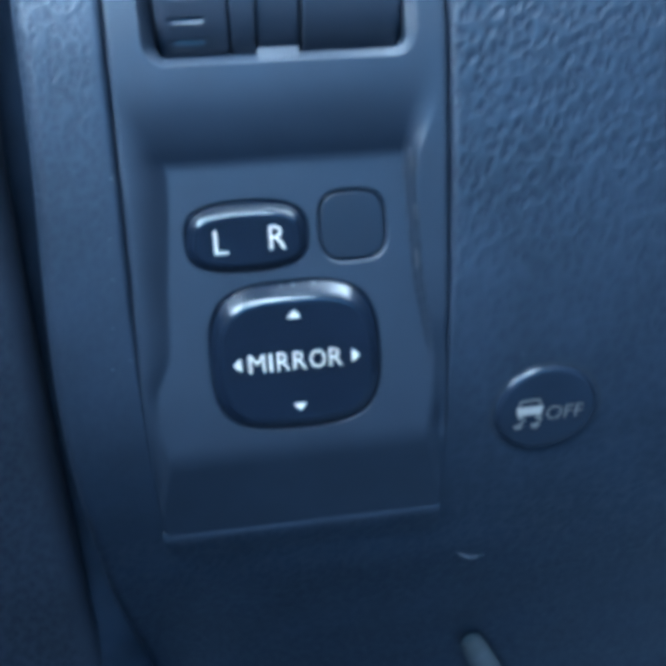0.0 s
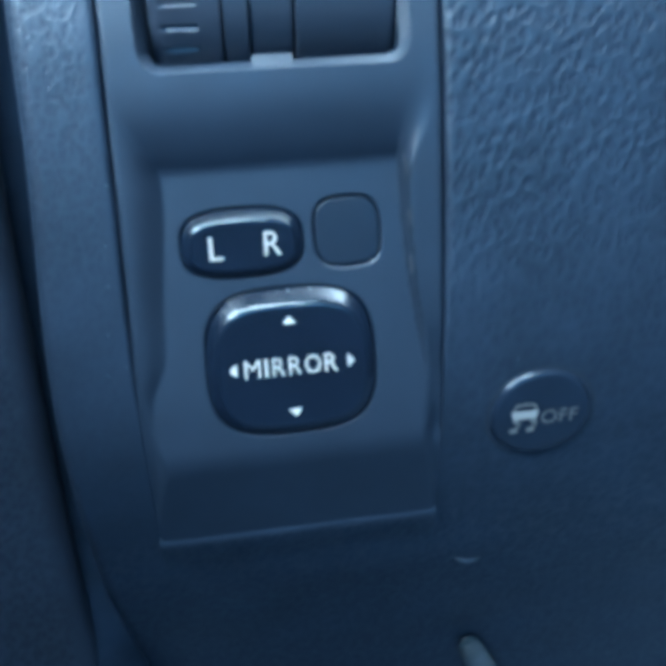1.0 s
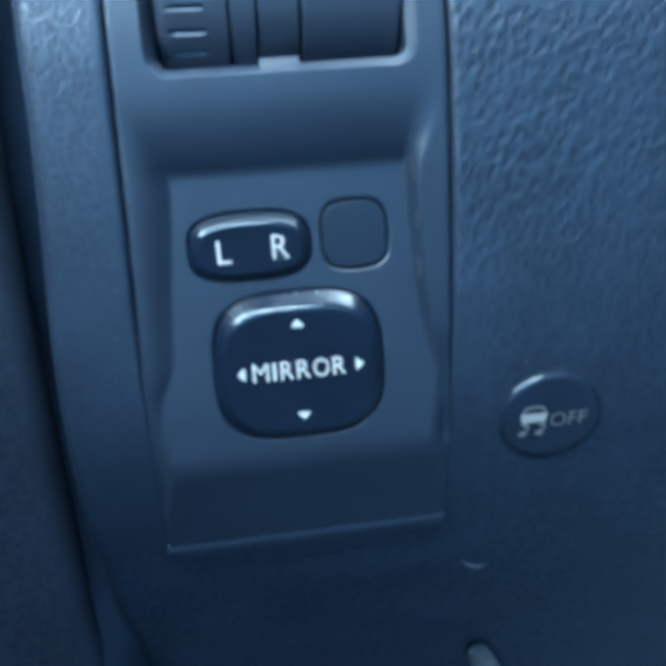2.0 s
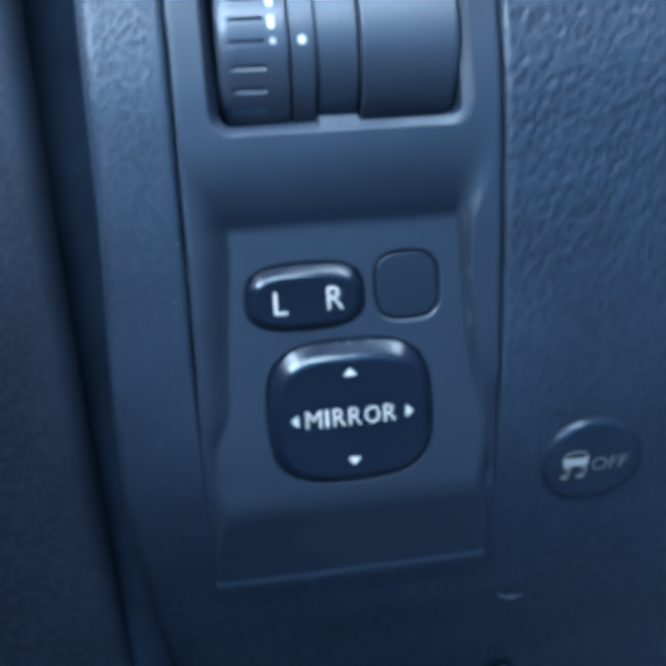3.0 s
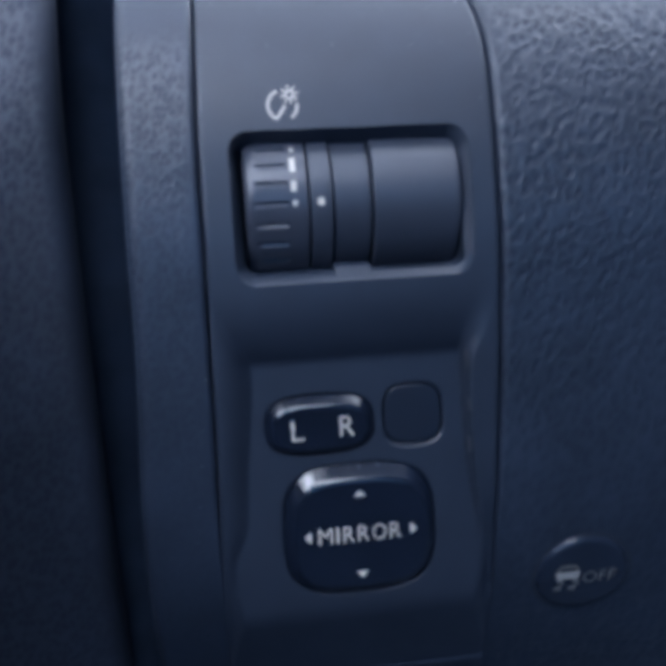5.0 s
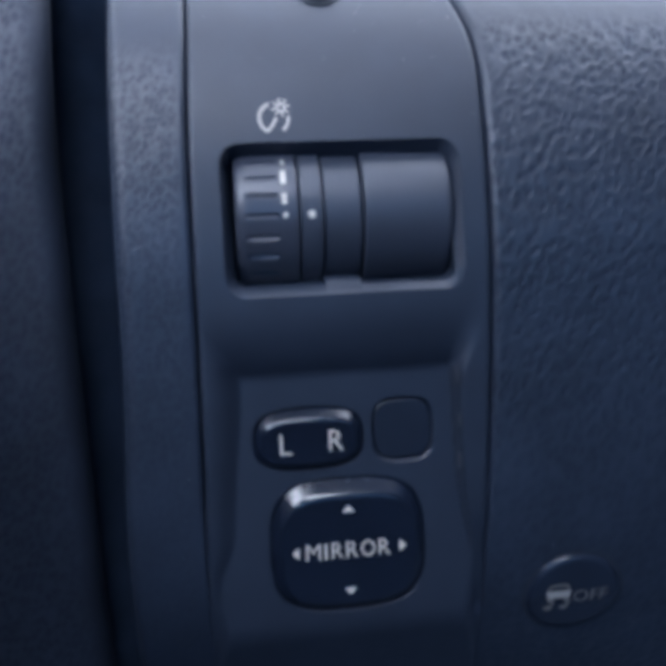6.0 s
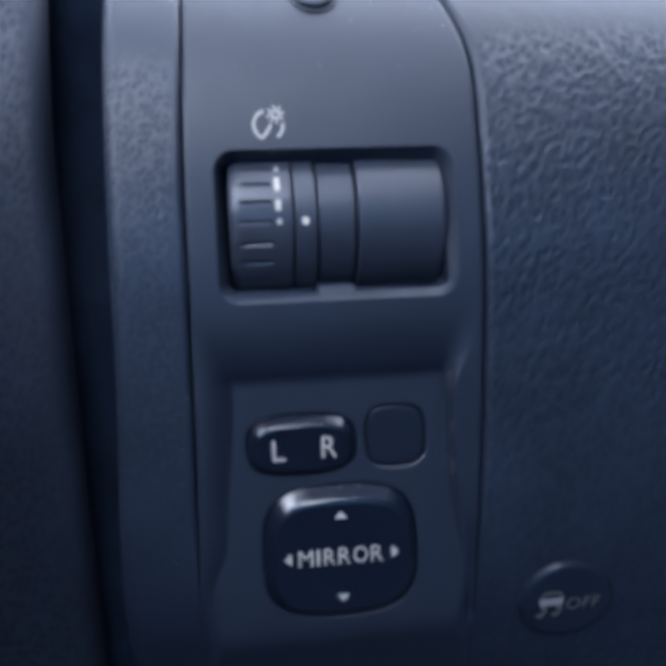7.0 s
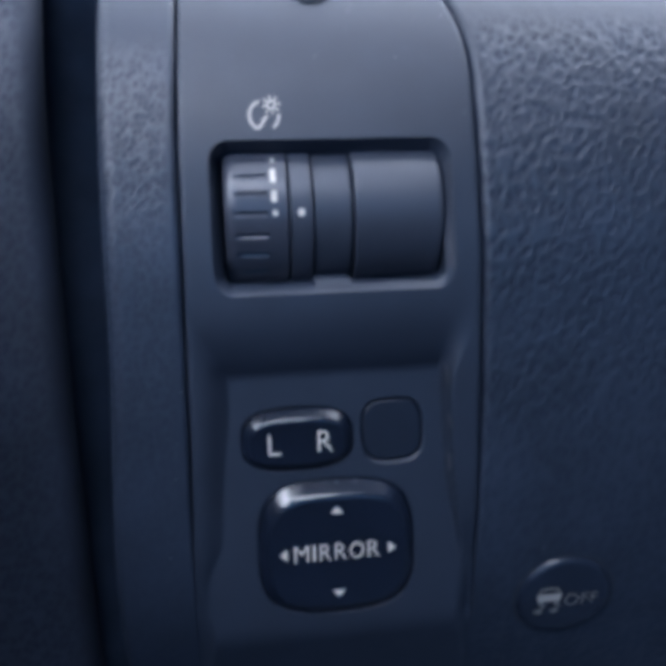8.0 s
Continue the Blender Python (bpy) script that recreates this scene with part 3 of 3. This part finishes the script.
# ---- beside and below the dash ----
def build_door():
    rows = []
    for k in range(90):
        z = -180 + 4 * k
        y = 40 + (0.006 * max(0.0, z - 64) ** 2 if z > 30 else 0.0009 * (z - 30) ** 2)
        row = [(-70.0, y + 90, z), (-51.2, y + 6, z)]
        for j in range(7):
            t = radians(90 * j / 6)
            row.append((-51.0 - 5 * (1 - math.cos(t)), y + 5 * (1 - math.sin(t)), z))
        row += [(-56 - 7 * j, y - 0.25 * j, z) for j in range(1, 21)]
        rows.append(row)
    bm, _ = sheet(rows)
    face_cabin(bm)
    ob = part("door_panel", bm, DOOR, smooth=50)
    press_grain(ob, lambda x, z: ease(-52, -58, x))
    thicker(ob, 0.003)
    return tagged(ob, "black grained door trim beside the end of the dash", "door trim", kind="structure")


build_door()


def build_side_shade():
    """An unseen sheet added beside the driver to shade the dash's left side."""
    section = [(-104, -300), (-100, -120), (-98, 20), (-98, 88), (-100, 102), (-106, 110), (-118, 114), (-150, 117), (-199, 120)]
    bm, _ = sheet([[(x - 0.02 * (44 - y), y, z) for x, z in section] for y in (44, 20, -40, -120, -300, -600, -1100)])
    face_cabin(bm)
    ob = part("side_shade", bm, DOOR, smooth=60)
    press_grain(ob, lambda x, z: 1.0)
    return tagged(ob, "unseen black grained sheet that shades the dash's left side", "door trim", kind="structure")


build_side_shade()


def build_gap_filler():
    """A bulb filling the gap between door and dash, added to lighten it."""
    rings = []
    for k in range(60):
        z = -170 + 6 * k
        y = 66 + 10 * ease(20, 80, z)
        rings.append([(-49.5 + 12.5 * math.cos(a), y + 9.0 * math.sin(a), z) for a in [2 * math.pi * i / 24 for i in range(24)]])
    ob = part("gap_filler", solid(rings), GAP_FILL, smooth=60)
    tagged(ob, "dark bulb added in the gap beside the dash to lighten it", "door seal", kind="structure")


build_gap_filler()


def on_section(z):
    """The dash's surface at height z: y, and the unit directions out of it and up along it, as (y, z)."""
    rows = section_rows(-300)
    k = min(range(1, len(rows) - 1), key=lambda i: abs(rows[i][0] - z))
    tz, ty = rows[k + 1][0] - rows[k - 1][0], rows[k + 1][1] - rows[k - 1][1]
    d = math.hypot(tz, ty)
    return rows[k][1], (-tz / d, ty / d), (ty / d, tz / d)


def build_plug():
    """The round plug at the head of the switch panel, its shadow laid on as a dark ring."""
    z0 = 96.2
    y0, out, up = on_section(z0)

    def at(r, h, a):
        x, v = r * math.cos(a), r * math.sin(a)
        return (0.2 + x, y0 + out[0] * h + up[0] * v, z0 + out[1] * h + up[1] * v)

    turn = [2 * math.pi * i / 48 for i in range(48)]
    ob = part("plug", solid([[at(r, h, a) for a in turn] for r, h in ((3.6, -2), (3.6, 0.35), (3.45, 0.65), (3.1, 0.8), (2.2, 0.85), (0.4, 0.85))]), PANEL, smooth=50)
    tagged(ob, "small round grey plastic plug in the switch panel", "plug")
    part("shadow_ring", solid([[at(r, h, a) for a in turn] for r, h in ((4.45, -1), (4.45, 0.02), (4.4, 0.03), (3.4, 0.03), (3.4, -1))]), DARK, ob, "dark ring in place of the plug's shadow")


build_plug()


def build_glint_lip():
    """A small curved lip on the lower dash, its glint put into a lighter grey."""
    rings = []
    for i in range(17):
        u = i / 16
        x, z = 30.6 + 6.4 * u, -49.8 - 3.0 * math.sin(math.pi * u * 0.75)
        y, out, up = on_section(z)
        r = 0.42 * math.sin(math.pi * (0.06 + 0.88 * u)) + 0.05
        rings.append([(x, y + r * (math.cos(a) * out[0] + math.sin(a) * up[0]), z + r * (math.cos(a) * out[1] + math.sin(a) * up[1])) for a in [2 * math.pi * k / 12 for k in range(12)]])
    ob = part("glint_lip", solid(rings), GLINT_GREY, smooth=60)
    tagged(ob, "small curved lip on the lower dash, lighter grey for its glint", "clip")


build_glint_lip()


def build_lever():
    """The pale release lever that hangs under the dash."""
    rings = []
    path = [(44.6, 52.5, -100.8), (45.2, 53, -102.2), (46.8, 55, -106), (50.5, 60, -115), (55.3, 66, -126), (61, 74, -140)]
    for i, p in enumerate(path):
        q, n = Vector(path[max(0, i - 1)]), Vector(path[min(len(path) - 1, i + 1)])
        along = (n - q).normalized()
        side = along.cross(Vector((0, 1, 0))).normalized()
        front = side.cross(along)
        w = (1.9, 2.9, 3.4, 3.7, 4.0, 4.2)[i]
        rings.append([tuple(Vector(p) + side * w * math.cos(a) + front * w * 0.6 * math.sin(a)) for a in [2 * math.pi * k / 20 for k in range(20)]])
    ob = part("release_lever", solid(rings), PALE, smooth=60)
    tagged(ob, "pale grey release lever under the lower dash", "lever")


build_lever()


def build_dust():
    """Specks of dust and lint lying on the panel and along its seams."""
    dots = [(13.4, 82.8, 0.24), (22.4, 90.2, 0.24), (6.1, 91.2, 0.17), (24.4, 73.6, 0.13), (-11.8, 86.8, 0.14), (-31.8, 91.7, 0.15), (-24.9, 30.1, 0.17), (-26.6, 15.4, 0.15), (-28.4, 1.5, 0.13), (37.2, -2.6, 0.13), (-26.2, 21.5, 0.14), (-27.6, 8.0, 0.12), (-25.5, 2.6, 0.12)]
    rng = random.Random(4)
    dots += [(rng.uniform(-22, 24), rng.uniform(82, 96), rng.uniform(0.06, 0.12)) for _ in range(26)]
    bits = []
    for x, z, r in dots:
        y, out, up = on_section(z)
        bm = bmesh.new()
        bmesh.ops.create_icosphere(bm, subdivisions=1, radius=r)
        for v in bm.verts:
            v.co = Vector((x + v.co.x * rng.uniform(0.7, 1.4), y + out[0] * r * 0.4 + v.co.y * 0.5, z + out[1] * r * 0.4 + v.co.z * rng.uniform(0.7, 1.3)))
        bits.append(bm)
    # a few on the top shoulder of the mirror switch
    for x, z, r in ((-1.6, 11.75, 0.12), (0.3, 11.85, 0.15), (1.1, 11.7, 0.1), (3.6, 11.75, 0.13)):
        bm = bmesh.new()
        bmesh.ops.create_icosphere(bm, subdivisions=1, radius=r)
        for v in bm.verts:
            v.co = Vector((x + 1.3 * v.co.x, knob_face(x, z) + 1.95 + v.co.y, z + v.co.z))
        bits.append(bm)
    tagged(part("dust", join(*bits), DUST), "pale specks of dust on the dash", "dust", kind="stuff")


build_dust()


def build_worn_glints():
    """Lighter streaks painted for the glints on the worn edge of the switch recess."""
    bits = []
    for x, z, tall in ((19.9, 30.0, 1.6), (20.05, 22.0, 1.2), (20.1, 14.6, 1.5)):
        d = lambda u, v: panel_depth(u, v)
        bits.append(stroke([(x + 0.05 * math.sin(k), z - tall + 2 * tall * k / 6) for k in range(7)], 0.3, d, 0.02))
    part("worn_glint", join(*bits), WORN_GLINT, panel, "lighter streaks for glints on the worn edge")


build_worn_glints()


# ---- plain cabin round it ----
def lining(name, *size):
    ob = part(name, box(*size), BOUNCE_FLOOR if name == "floor" else LINER, smooth=0)
    return tagged(ob, "plain unseen cabin lining closing the car's interior", "cabin lining", kind="structure")


lining("floor", -200, 1300, -1500, 520, -540, -500)
lining("ceiling", -200, 1300, -1500, -540, 640, 680)
lining("wall_rear", -200, 1300, -1540, -1500, -500, 680)
lining("wall_right", 1300, 1340, -1500, 520, -500, 680)
lining("wall_front", -200, 1300, 520, 560, -500, 300)
lining("wall_left_lower", -240, -200, -1500, 520, -500, 120)
lining("wall_left_upper", -240, -200, -1500, 520, 560, 680)
